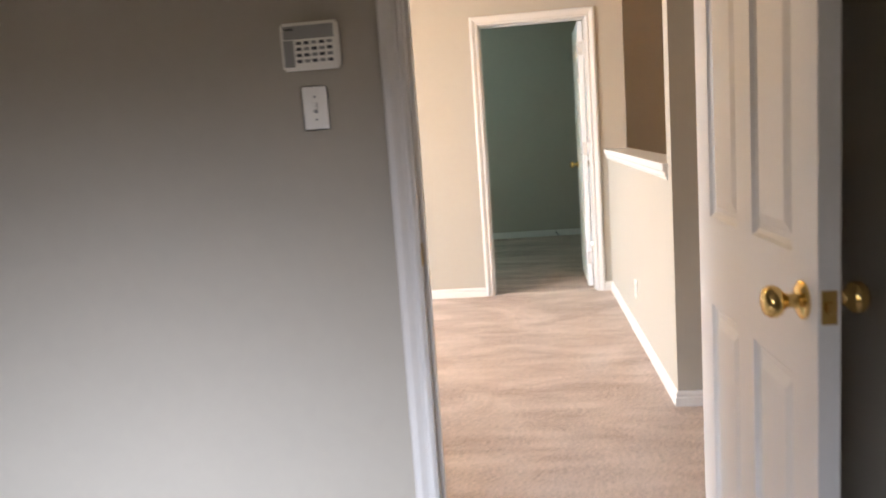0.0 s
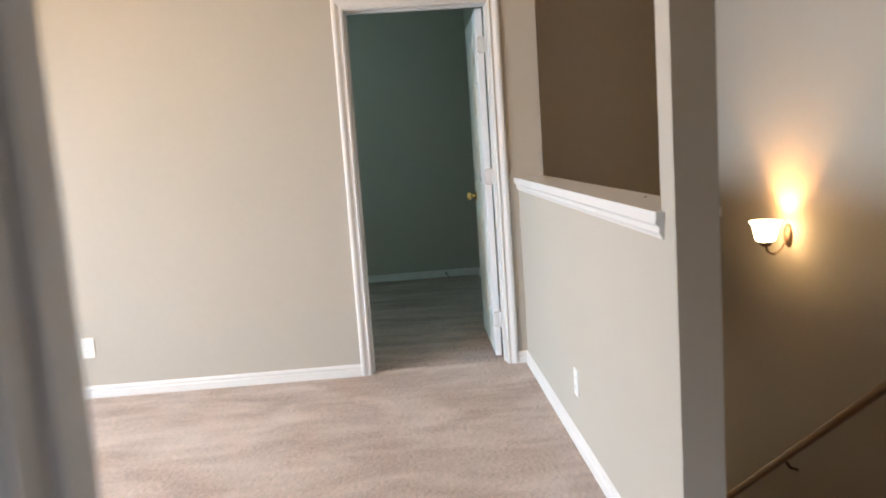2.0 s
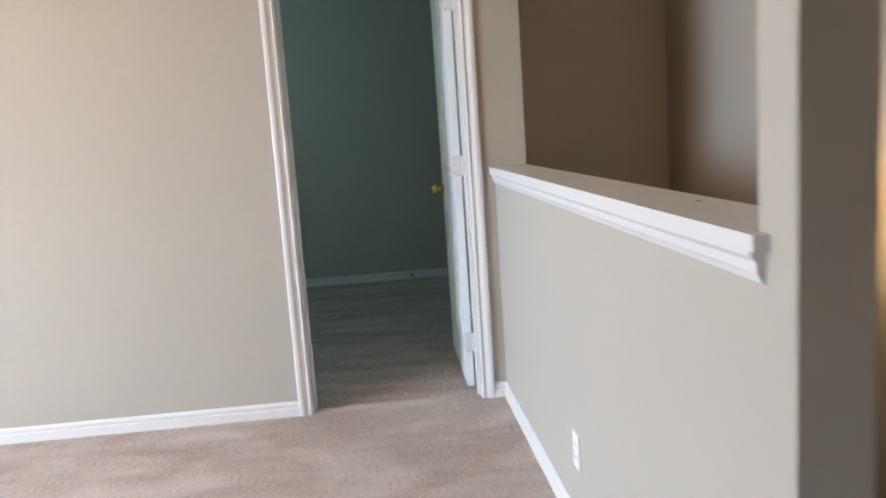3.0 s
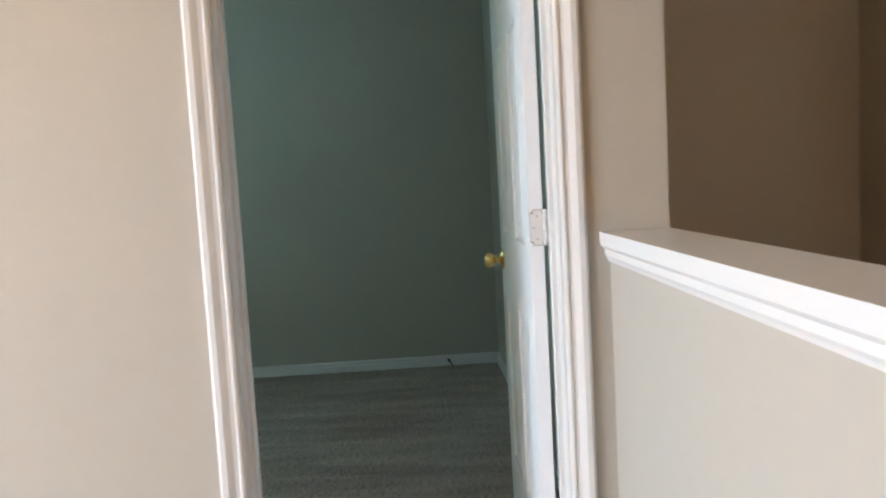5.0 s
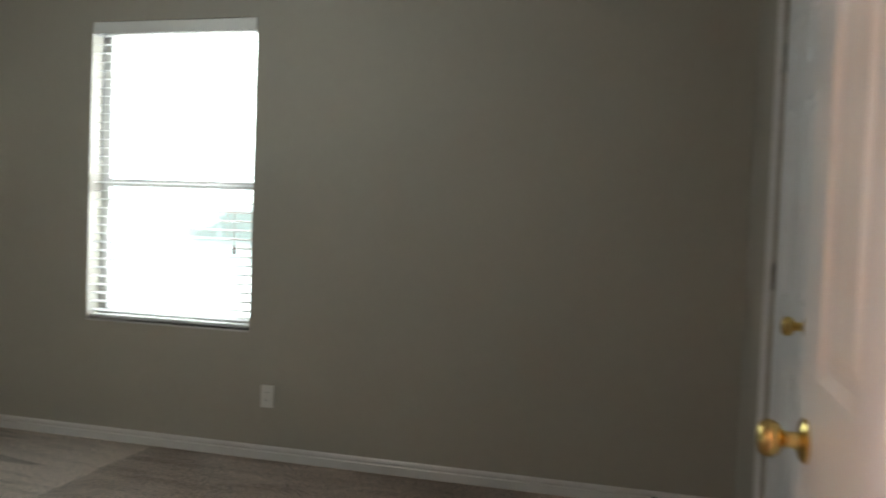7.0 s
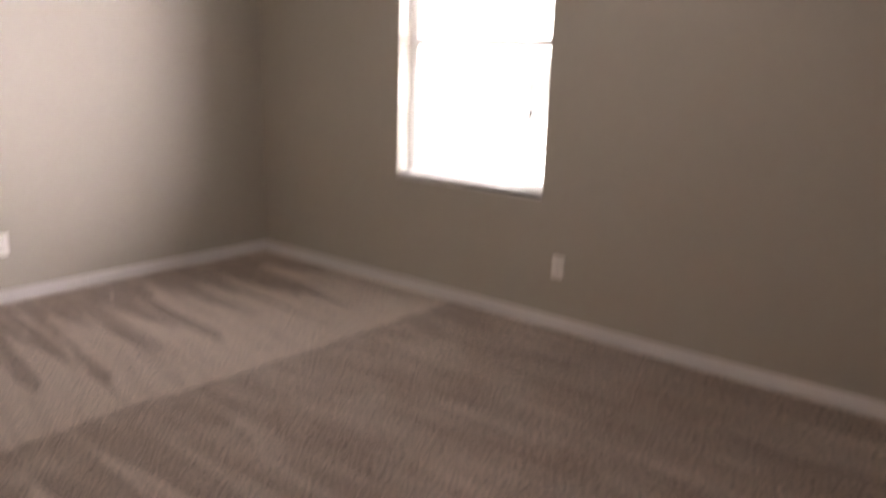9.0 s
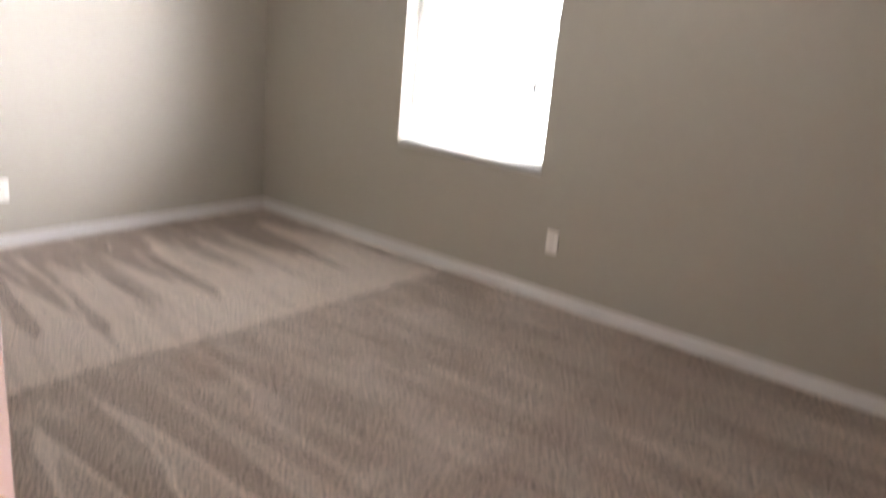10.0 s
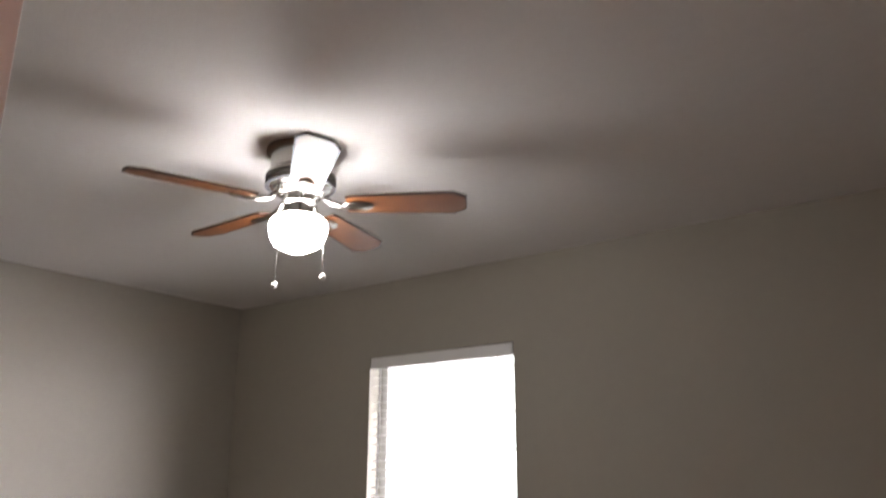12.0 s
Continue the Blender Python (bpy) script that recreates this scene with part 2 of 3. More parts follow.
# ---- plan ----
TOP = 2.648                      # ceiling
HB0, HB1 = -0.876, -0.095        # door opening, hall to room B
B_Y0, B_Y1 = 0.13, 3.180         # room B
B_X0, B_X1 = -4.418, 0.07
A_Y0, A_Y1 = -3.86, -3.74        # wall with room A's door
DA0, DA1 = -0.886, -0.105
HEAD = 2.04
H_X0 = -5.00                     # hall's window wall
WELL = 1.20                      # stairwell's sconce wall
HF, HW = 0.026, 0.136              # half wall's two faces
COL0, COL1 = -2.518, -2.416      # full-height post at the half wall's end
CAP = 1.050                      # half wall without its cap
WX0, WX1, WZ0, WZ1 = -3.231, -2.270, 0.644, 2.216   # room B's window opening
STEP_Y, RISE, RUN = -2.33, 0.19, 0.247
FAR_Y = 0.95                     # stairwell's end wall
LOW = -2.66

J = 0.02  # jamb board
structure("wall_hall_north", boxes(
    (H_X0, HB0 - J, 0, B_Y0, 0, TOP), (HB1 + J, 0.172, 0, B_Y0, 0, TOP), (HB0 - J, HB1 + J, 0, B_Y0, HEAD + J, TOP)),
    PAINT, "beige painted wall with the bedroom doorway", "wall")
structure("wall_room_b_north", boxes(
    (B_X0 - 0.12, WX0, B_Y1, B_Y1 + 0.15, 0, TOP), (WX1, B_X1 + 0.115, B_Y1, B_Y1 + 0.15, 0, TOP),
    (WX0, WX1, B_Y1, B_Y1 + 0.15, 0, WZ0), (WX0, WX1, B_Y1, B_Y1 + 0.15, WZ1, TOP)),
    PAINT, "greige painted bedroom wall with one window", "wall")
structure("wall_room_b_west", boxes((B_X0 - 0.12, B_X0, B_Y0, B_Y1, 0, TOP)), PAINT, "greige painted bedroom wall lit by the window", "wall")
CL0, CL1 = 1.90, 2.51            # closet opening in room B's east wall
structure("wall_room_b_east", boxes(
    (B_X1, 0.172, B_Y0, CL0, 0, TOP), (B_X1, 0.172, CL1, B_Y1, 0, TOP), (B_X1, 0.172, CL0, CL1, HEAD + 0.01, TOP),
    (0.172, 0.20, CL0 - 0.05, CL1 + 0.05, 0, TOP)),
    PAINT, "greige painted bedroom wall with a closet doorway", "wall")
structure("wall_hall_south", boxes(
    (H_X0, DA0 - J, A_Y0, A_Y1, 0, TOP), (DA1 + J, WELL, A_Y0, A_Y1, 0, TOP), (DA0 - J, DA1 + J, A_Y0, A_Y1, HEAD + J, TOP)),
    PAINT, "beige painted wall with the open room door", "wall")
structure("wall_hall_west", boxes(
    (H_X0 - 0.12, H_X0, A_Y0, -3.2, 0, TOP), (H_X0 - 0.12, H_X0, -1.2, B_Y0, 0, TOP),
    (H_X0 - 0.12, H_X0, -3.2, -1.2, 0, 0.5), (H_X0 - 0.12, H_X0, -3.2, -1.2, 2.2, TOP)),
    PAINT, "beige painted wall with a wide window", "wall")
structure("wall_room_a_south", boxes(
    (H_X0 - 0.12, -2.8, -7.12, -7.0, 0, TOP), (-1.0, 0.18, -7.12, -7.0, 0, TOP),
    (-2.8, -1.0, -7.12, -7.0, 0, 0.6), (-2.8, -1.0, -7.12, -7.0, 2.0, TOP)), PAINT, "beige painted wall with a wide window", "wall")
structure("wall_room_a_west", boxes((H_X0 - 0.12, H_X0, -7.0, A_Y0, 0, TOP)), PAINT, "plain beige painted wall", "wall")
structure("wall_room_a_east", boxes((0.06, 0.18, -7.0, A_Y0, 0, TOP)), PAINT, "plain beige painted wall behind the open door", "wall")
structure("wall_stairwell_east", boxes((WELL, WELL + 0.12, A_Y0, 3.62, LOW, TOP)), PAINT, "tan painted stairwell wall with a lit sconce", "wall")
structure("wall_stairwell_north", boxes((0.172, WELL, FAR_Y, FAR_Y + 0.12, -0.30, TOP)), PAINT, "tan painted stairwell end wall", "wall")
structure("wall_stairwell_west", boxes((HW - 0.12, HW, STEP_Y, 3.62, LOW, -0.30)), PAINT, "tan painted lower stairwell wall", "wall")
structure("wall_downstairs_north", boxes(
    (HW, 0.5, 3.5, 3.62, LOW, -0.3), (1.15, WELL, 3.5, 3.62, LOW, -0.3), (0.5, 1.15, 3.5, 3.62, LOW, -2.1), (0.5, 1.15, 3.5, 3.62, -0.9, -0.3)),
    PAINT, "tan painted downstairs wall", "wall")
structure("floor_downstairs", boxes((HW - 0.12, WELL, STEP_Y, 3.62, LOW - 0.1, LOW)), CARPET_HALL, "brown carpeted downstairs floor", "floor")
structure("wall_half", boxes((HF, HW, COL1, 0, 0, CAP)), PAINT, "beige half wall between hall and stairs", "wall")
structure("wall_post", boxes((HF, HW, COL0, COL1, 0, TOP)), PAINT, "beige full-height post at the half wall's end", "wall")
structure("wall_header", boxes((HF, HW, COL1, 0, 2.42, TOP)), PAINT, "beige wall above the opening to the stairs", "wall")
structure("ceiling", boxes((H_X0 - 0.12, WELL + 0.12, -7.12, 0.0, TOP, TOP + 0.1), (B_X0 - 0.12, WELL + 0.12, 0.0, 3.62, TOP, TOP + 0.1)),
          CEILING, "white lightly textured flat ceiling", "ceiling")
structure("ceiling_downstairs", boxes((0.172, WELL, FAR_Y + 0.12, 3.62, -0.30, -0.2)), CEILING, "white downstairs ceiling", "ceiling")
structure("floor_hall", boxes((H_X0, 0.0, A_Y0 - 0.0, 0.065, -0.29, 0), (0.0, WELL, A_Y0, STEP_Y, -0.29, 0), (0.0, HW, STEP_Y, 0.065, -0.29, 0)),
          CARPET_HALL, "pinkish beige cut-pile carpet, unevenly brushed", "floor")
structure("floor_room_a", boxes((H_X0, 0.06, -7.0, A_Y0, -0.29, 0)), CARPET_HALL, "pinkish beige cut-pile carpet", "floor")
structure("floor_room_b", boxes((B_X0, B_X1, 0.065, B_Y1, -0.29, 0)), CARPET_B, "brown cut-pile carpet with vacuum strokes", "floor")

# ---- stairs ----
stairs = empty("staircase", pose(0.67, STEP_Y, 0), "brown carpeted straight stairs going down", "stairs", kind="structure")
for k in range(13):
    bm = boxes((HW - 0.67, WELL - 0.67, k * RUN, (k + 1) * RUN, LOW, -(k + 1) * RISE))
    part("step", bm, CARPET_HALL, stairs, smooth=False)

# ---- mouldings ----
CASING = [(0, 0), (0, 0.008), (0.006, 0.011), (0.010, 0.011), (0.013, 0.007), (0.024, 0.009), (0.032, 0.013), (0.040, 0.0165), (0.053, 0.0165), (0.058, 0.013), (0.060, 0.010), (0.060, 0)]
BASE = [(0, 0), (0.013, 0), (0.013, 0.038), (0.007, 0.043), (0.007, 0.047), (0.010, 0.052), (0.008, 0.061), (0.003, 0.067), (0, 0.069)]
REVEAL = 0.005


def casing(name, along, x0, x1, face, out, head, label):
    """Casing on three sides of a doorway; along: unit vector across the opening, face: the wall plane's point, out: its normal."""
    ob = empty(name, pose(0, 0, 0), label, "door trim", kind="structure")
    a, o, f = Vector(along), Vector(out), Vector(face)
    up = Vector((0, 0, 1))
    for xe, sgn in ((x0 - REVEAL, -1), (x1 + REVEAL, 1)):
        bm = bmesh.new()
        prism(bm, CASING, f + a * xe, f + a * xe + up * (head + REVEAL), a * sgn, o, 0, 1)
        part("side_casing", bm, TRIM, ob, smooth=False)
    bm = bmesh.new()
    prism(bm, CASING, f + a * (x0 - REVEAL) + up * (head + REVEAL), f + a * (x1 + REVEAL) + up * (head + REVEAL), up, o, -1, 1)
    part("head_casing", bm, TRIM, ob, smooth=False)
    return ob


def jamb(name, x0, x1, y0, y1, stop_y, label):
    """Lining boards and stops of a doorway in a wall that runs along x."""
    ob = empty(name, pose(0, 0, 0), label, "door frame", kind="structure")
    for xa, xb, sa, sb in ((x0 - J, x0, x0, x0 + 0.011), (x1, x1 + J, x1 - 0.011, x1)):
        part("jamb_board", boxes((xa, xb, y0, y1, 0, HEAD)), TRIM, ob, smooth=False)
        part("stop", boxes((sa, sb, stop_y, stop_y + 0.034, 0, HEAD - 0.011)), TRIM, ob, smooth=False)
    part("head_board", boxes((x0 - J, x1 + J, y0, y1, HEAD, HEAD + J)), TRIM, ob, smooth=False)
    part("head_stop", boxes((x0, x1, stop_y, stop_y + 0.034, HEAD - 0.011, HEAD)), TRIM, ob, smooth=False)
    return ob


jamb("door_frame_room_b", HB0, HB1, -0.001, B_Y0 + 0.001, 0.055, "white painted door lining with stops")
jamb("door_frame_room_a", DA0, DA1, A_Y0 - 0.001, A_Y1 + 0.001, A_Y0 + 0.042, "white painted door lining with stops")
casing("trim_room_b_hall_side", (1, 0, 0), HB0, HB1, (0, 0, 0), (0, -1, 0), HEAD, "white moulded casing round the bedroom doorway")
casing("trim_room_b_inner_side", (1, 0, 0), HB0, HB1, (0, B_Y0, 0), (0, 1, 0), HEAD, "white moulded casing round the bedroom doorway")
casing("trim_room_a_hall_side", (1, 0, 0), DA0, DA1, (0, A_Y1, 0), (0, 1, 0), HEAD, "white moulded casing round the room doorway")
casing("trim_room_a_inner_side", (1, 0, 0), DA0, DA1, (0, A_Y0, 0), (0, -1, 0), HEAD, "white moulded casing round the room doorway")
casing("trim_closet", (0, 1, 0), CL0, CL1, (B_X1, 0, 0), (-1, 0, 0), HEAD, "white moulded casing round the closet door")


def baseboard(runs, label="white painted moulded baseboard"):
    """runs: start, end, outward normal, mitre at each end."""
    for p0, p1, out, m0, m1 in runs:
        bm = bmesh.new()
        prism(bm, BASE, (*p0, 0), (*p1, 0), (*out, 0), (0, 0, 1), m0, m1)
        structure("baseboard", bm, TRIM, label, "baseboard")


CW = REVEAL + 0.060
baseboard([
    ((H_X0, 0), (HB0 - CW, 0), (0, -1), 1, 0), ((HB1 + CW, 0), (HF, 0), (0, -1), 0, -1),
    ((HF, 0), (HF, COL0), (-1, 0), 1, 1), ((HF, COL0), (HW, COL0), (0, -1), -1, 1), ((HW, COL0), (HW, STEP_Y), (1, 0), -1, 0),
    ((H_X0, A_Y1), (H_X0, 0), (1, 0), 1, -1), ((H_X0, A_Y1), (DA0 - CW, A_Y1), (0, 1), 1, 0), ((DA1 + CW, A_Y1), (WELL, A_Y1), (0, 1), 0, -1),
    ((WELL, A_Y1), (WELL, STEP_Y), (-1, 0), 1, 0),
    ((H_X0, A_Y0), (DA0 - CW, A_Y0), (0, -1), 1, 0), ((DA1 + CW, A_Y0), (0.06, A_Y0), (0, -1), 0, -1), ((0.06, A_Y0), (0.06, -7.0), (-1, 0), 1, -1),
    ((B_X0, B_Y1), (B_X1, B_Y1), (0, -1), 1, -1), ((B_X0, B_Y0), (B_X0, B_Y1), (1, 0), 1, -1),
    ((B_X1, B_Y1), (B_X1, CL1 + CW), (-1, 0), 1, 0), ((B_X1, CL0 - CW), (B_X1, B_Y0), (-1, 0), 0, -1),
    ((B_X0, B_Y0), (HB0 - CW, B_Y0), (0, 1), 1, 0),
])

# ---- half wall cap ----
cap = empty("half_wall_cap", pose(0, -1.2, CAP), "white painted cap rail with moulding along the half wall", "cap rail", kind="structure")
bm = boxes((0.002, HF, -2.445 + 1.2, 1.2, 0.0, 0.024), (HF, HW, COL1 + 1.2, 1.2, 0.0, 0.024), (HW, 0.172, -2.445 + 1.2, 1.2, 0.0, 0.024))
part("cap_board", bm, TRIM, cap, smooth=False)
UNDER = [(0, 0), (0.023, 0), (0.023, -0.008), (0.017, -0.014), (0.013, -0.018), (0.013, -0.032), (0.008, -0.040), (0.005, -0.048), (0, -0.050)]
for xf, sgn in ((HF, -1), (HW, 1)):
    bm = bmesh.new()
    prism(bm, UNDER, (xf, -2.435 + 1.2, 0), (xf, 1.2, 0), (sgn, 0, 0), (0, 0, 1))
    part("moulding", bm, TRIM, cap, smooth=False)


# ---- doors ----
def knob(parent, m, mat=BRASS, label="polished brass knob"):
    bm = bmesh.new()
    lathe(bm, [(0.0, 0.0), (0.032, 0.0), (0.033, 0.004), (0.026, 0.009), (0.013, 0.012), (0.0115, 0.024), (0.014, 0.032), (0.023, 0.038), (0.0275, 0.047),
               (0.0275, 0.056), (0.022, 0.064), (0.012, 0.067), (0.0, 0.068)][1:-1], 28, m)
    return part("knob", bm, mat, parent, label)


def hinge(parent, x, z, t, side, mat=TRIM):
    """A butt hinge seen from the side that it opens to: leaf on the door's edge, knuckle, screws."""
    seam = boxes((x - 0.0012, x + 0.001, min(-0.0005, side), max(t - 0.0002, side), z - 0.0472, z + 0.0472))
    bmesh.ops.bevel(seam, geom=[e for e in seam.edges if abs(e.verts[0].co.x - e.verts[1].co.x) > 0.001], offset=0.008, segments=3, affect="EDGES")
    part("paint_seam", seam, SEAM, parent, smooth=False)
    bm = boxes((x - 0.003, x + 0.001, min(0.001, side), max(t - 0.001, side), z - 0.045, z + 0.045))
    bmesh.ops.bevel(bm, geom=[e for e in bm.edges if abs(e.verts[0].co.x - e.verts[1].co.x) > 0.001], offset=0.009, segments=4, affect="EDGES")
    ob = part("hinge", bm, mat, parent, smooth=False)
    for dz, dy in ((-0.030, 0.45), (0.0, 0.72), (0.030, 0.45)):
        bm = bmesh.new()
        lathe(bm, [(0.0024, 0.0), (0.0024, 0.0006), (0.0015, 0.0008)], 10, Matrix.Translation((x - 0.0028, t * dy, z + dz)) @ pose(0, 0, 0, 0, -90, 0))
        part("screw", bm, SEAM, ob)
    for k in range(5):
        bm = bmesh.new()
        z0 = z - 0.047 + 0.0189 * k
        lathe(bm, [(0.0055, z0), (0.0066, z0 + 0.001), (0.0066, z0 + 0.0168), (0.0055, z0 + 0.0178)], 12, Matrix.Translation((x - 0.002, side, 0)))
        part("knuckle", bm, mat, ob)
    return ob


def panel_door(name, m, w, h, t, label, knob_z=0.918, hinge_side=0.0, knobs=(0, 1), hinge_mat=None):
    """A six-panel door: x from its hinge edge, y through its thickness, z up."""
    door = empty(name, m, label, "door", kind="structure")
    st, mu = 0.112, 0.10
    zs = [(0.225, 0.80), (1.015, 1.625), (1.73, h - 0.115)]
    pw = (w - 2 * st - mu) / 2
    xs = [(st, st + pw), (w - st - pw, w - st)]
    rows = [0, zs[0][0], zs[0][1], zs[1][0], zs[1][1], zs[2][0], zs[2][1], h]
    bm = bmesh.new()
    for xa, xb in ((0, st), (xs[0][1], xs[1][0]), (w - st, w)):
        box(bm, xa, xb, 0, t, 0, h)
    for xa, xb in xs:
        for i in range(0, 8, 2):
            box(bm, xa, xb, 0, t, rows[i], rows[i + 1])
    part("frame", bm, DOOR, door, smooth=False)
    rings = [(0, 0.0005), (0.006, 0.006), (0.014, 0.010), (0.026, 0.010), (0.046, 0.003), (0.049, 0.0025)]
    for xa, xb in xs:
        for za, zb in zs:
            bm = bmesh.new()
            for side in (0, 1):
                prev = None
                for ins, dep in rings:
                    y = dep if side == 0 else t - dep
                    ring = [bm.verts.new(c) for c in ((xa + ins, y, za + ins), (xb - ins, y, za + ins), (xb - ins, y, zb - ins), (xa + ins, y, zb - ins))]
                    if prev:
                        for i in range(4):
                            bm.faces.new((prev[i], prev[(i + 1) % 4], ring[(i + 1) % 4], ring[i]))
                    prev = ring
                bm.faces.new(prev)
            part("panel", bm, DOOR, door, smooth=False)
    if 0 in knobs:
        knob(door, Matrix.Translation((w - 0.062, 0, knob_z)) @ pose(0, 0, 0, 90, 0, 0))
    if 1 in knobs:
        knob(door, Matrix.Translation((w - 0.062, t, knob_z)) @ pose(0, 0, 0, -90, 0, 0))
    bm = softened(boxes((w - 0.0005, w + 0.0015, t / 2 - 0.0125, t / 2 + 0.0125, knob_z - 0.028, knob_z + 0.028)), 0.0006, 1)
    latch = part("latch_plate", bm, BRASS, door, "brass latch plate", smooth=False)
    bm = softened(boxes((w + 0.001, w + 0.010, t / 2 - 0.006, t / 2 + 0.006, knob_z - 0.009, knob_z + 0.009)), 0.002, 1)
    part("latch_bolt", bm, BRASS, latch, smooth=False)
    for z in (0.22, 1.07, h - 0.20):
        hinge(door, 0.0, z, t, hinge_side, hinge_mat or TRIM)
    return door


# room A's door, swung into the room
panel_door("door_1", Matrix.Translation((-0.160, -3.882, 0.012)) @ pose(0, 0, 0, 0, 0, -88.7), 0.762, 2.02, 0.035,
           "white six-panel door with brass knobs, standing open", knob_z=0.94, hinge_side=0.041)
# room B's door, swung into the bedroom clear of its lining
panel_door("door_2", Matrix.Translation((-0.108, 0.149, 0.012)) @ pose(0, 0, 0, 0, 0, 89.3), 0.762, 2.02, 0.035,
           "white six-panel bedroom door with brass knobs, standing open", hinge_side=-0.006)
# closet door, shut
panel_door("door_3", Matrix.Translation((B_X1 + 0.012, CL1 - 0.003, 0.012)) @ pose(0, 0, 0, 0, 0, -90), CL1 - CL0 - 0.006, 2.02, 0.035,
           "white six-panel closet door with a brass knob, shut", knob_z=0.962, hinge_side=-0.008, knobs=(0,), hinge_mat=NICKEL)

# ---- window of room B ----
win = empty("window_1", pose(0, 0, 0), "white vinyl single-hung window, blown out by daylight", "window", kind="structure")
GY = B_Y1 + 0.105
FR = 0.045
part("window_frame", boxes((WX0, WX0 + FR, GY, GY + 0.04, WZ0, WZ1), (WX1 - FR, WX1, GY, GY + 0.04, WZ0, WZ1),
                           (WX0 + FR, WX1 - FR, GY, GY + 0.04, WZ0, WZ0 + FR), (WX0 + FR, WX1 - FR, GY, GY + 0.04, WZ1 - FR, WZ1)), TRIM, win, smooth=False)
MID = 1.375
part("meeting_rail", boxes((WX0 + FR, WX1 - FR, GY - 0.012, GY + 0.03, MID - 0.02, MID + 0.02)), TRIM, win, smooth=False)
for za, zb in ((WZ0 + FR, MID - 0.02), (MID + 0.02, WZ1 - FR)):
    pane = part("pane", boxes((WX0 + FR, WX1 - FR, GY + 0.012, GY + 0.016, za, zb)), GLASS, win, smooth=False)
    pane.visible_shadow = False
part("window_sill", softened(boxes((WX0, WX1, B_Y1 - 0.006, GY, WZ0 - 0.010, WZ0)), 0.004, 2), TRIM, win, smooth=False)

blind = empty("window_blind", pose((WX0 + WX1) / 2, B_Y1 + 0.035, WZ0), "white horizontal vinyl blind, lowered with open slats", "blind")
HWID = (WX1 - WX0) / 2 - 0.006
HH = WZ1 - WZ0
part("valance", softened(boxes((-HWID, HWID, -0.036, -0.030, HH - 0.065, HH - 0.003)), 0.002, 1), VINYL, blind, smooth=False)
part("head_rail", boxes((-HWID + 0.004, HWID - 0.004, -0.024, 0.024, HH - 0.046, HH - 0.004)), VINYL, blind, smooth=False)
for sx in (-1, 1):
    part("bracket", boxes((sx * HWID - 0.004, sx * HWID + 0.004, -0.03, 0.028, HH - 0.06, HH - 0.001)), GREY_PLASTIC, blind, smooth=False)


def slat_mesh():
    bm = bmesh.new()
    prof = [(-0.024, 0.0), (-0.012, 0.003), (0.0, 0.004), (0.012, 0.003), (0.024, 0.0), (0.012, 0.0018), (0.0, 0.0026), (-0.012, 0.0018)]
    tilt = radians(8)
    prof = [(u * math.cos(tilt) - v * math.sin(tilt), u * math.sin(tilt) + v * math.cos(tilt)) for u, v in prof]
    prism(bm, prof, (-HWID + 0.006, 0, 0), (HWID - 0.006, 0, 0), (0, 1, 0), (0, 0, 1))
    bmesh.ops.recalc_face_normals(bm, faces=bm.faces)
    me = bpy.data.meshes.new("slat")
    bm.to_mesh(me)
    bm.free()
    me.materials.append(VINYL)
    return me


SLAT = slat_mesh()
count = 33
for k in range(count):
    ob = new("slat", SLAT)
    ob.parent = blind
    ob.location = (0, 0, 0.045 + k * (HH - 0.115) / (count - 1))
part("bottom_rail", softened(boxes((-HWID + 0.004, HWID - 0.004, -0.024, 0.024, 0.006, 0.024)), 0.003, 1), VINYL, blind, smooth=False)
for fx in (-0.72, 0.72):
    for fy in (-0.025, 0.025):
        part("ladder_cord", tube(bmesh.new(), [(fx * HWID, fy, 0.02), (fx * HWID, fy, HH - 0.05)], 0.0012, 6), VINYL, blind)
part("tilt_wand", tube(bmesh.new(), [(-HWID + 0.07, -0.034, HH - 0.06), (-HWID + 0.068, -0.037, HH - 0.75)], 0.0045, 8), GREY_PLASTIC, blind)
part("lift_cord", tube(bmesh.new(), [(HWID - 0.09, -0.034, HH - 0.06), (HWID - 0.088, -0.036, 0.42)], 0.0018, 6), VINYL, blind)
bm = bmesh.new()
lathe(bm, [(0.003, 0.05), (0.006, 0.04), (0.009, 0.004), (0.007, 0.0)], 12, Matrix.Translation((HWID - 0.088, -0.036, 0.38)))
part("cord_tassel", bm, GREY_PLASTIC, blind)

# ---- ceiling fan ----
FX, FY = -2.122, 1.583
fan = empty("ceiling_fan", pose(FX, FY, TOP), "flush nickel ceiling fan with walnut blades and a lit globe", "ceiling fan")
fan.scale = (0.98, 0.98, 0.95)
bm = bmesh.new()
lathe(bm, [(0.125, 0.0), (0.125, -0.016), (0.112, -0.022)], 40)
part("mounting_ring", bm, BRONZE, fan, "dark mounting ring")
bm = bmesh.new()
lathe(bm, [(0.108, -0.016), (0.108, -0.085), (0.118, -0.095), (0.122, -0.120), (0.118, -0.135), (0.106, -0.148), (0.096, -0.152), (0.096, -0.158), (0.086, -0.164), (0.086, -0.170), (0.072, -0.178)], 40)
part("motor_housing", bm, NICKEL, fan, "brushed nickel motor housing")
for z in (-0.112, -0.126, -0.140):
    bm = bmesh.new()
    lathe(bm, [(0.116, z - 0.004), (0.1235, z - 0.003), (0.1235, z + 0.003), (0.116, z + 0.004)], 40)
    part("vent_band", bm, DARK, fan, "dark vent slot round the motor")
bm = bmesh.new()
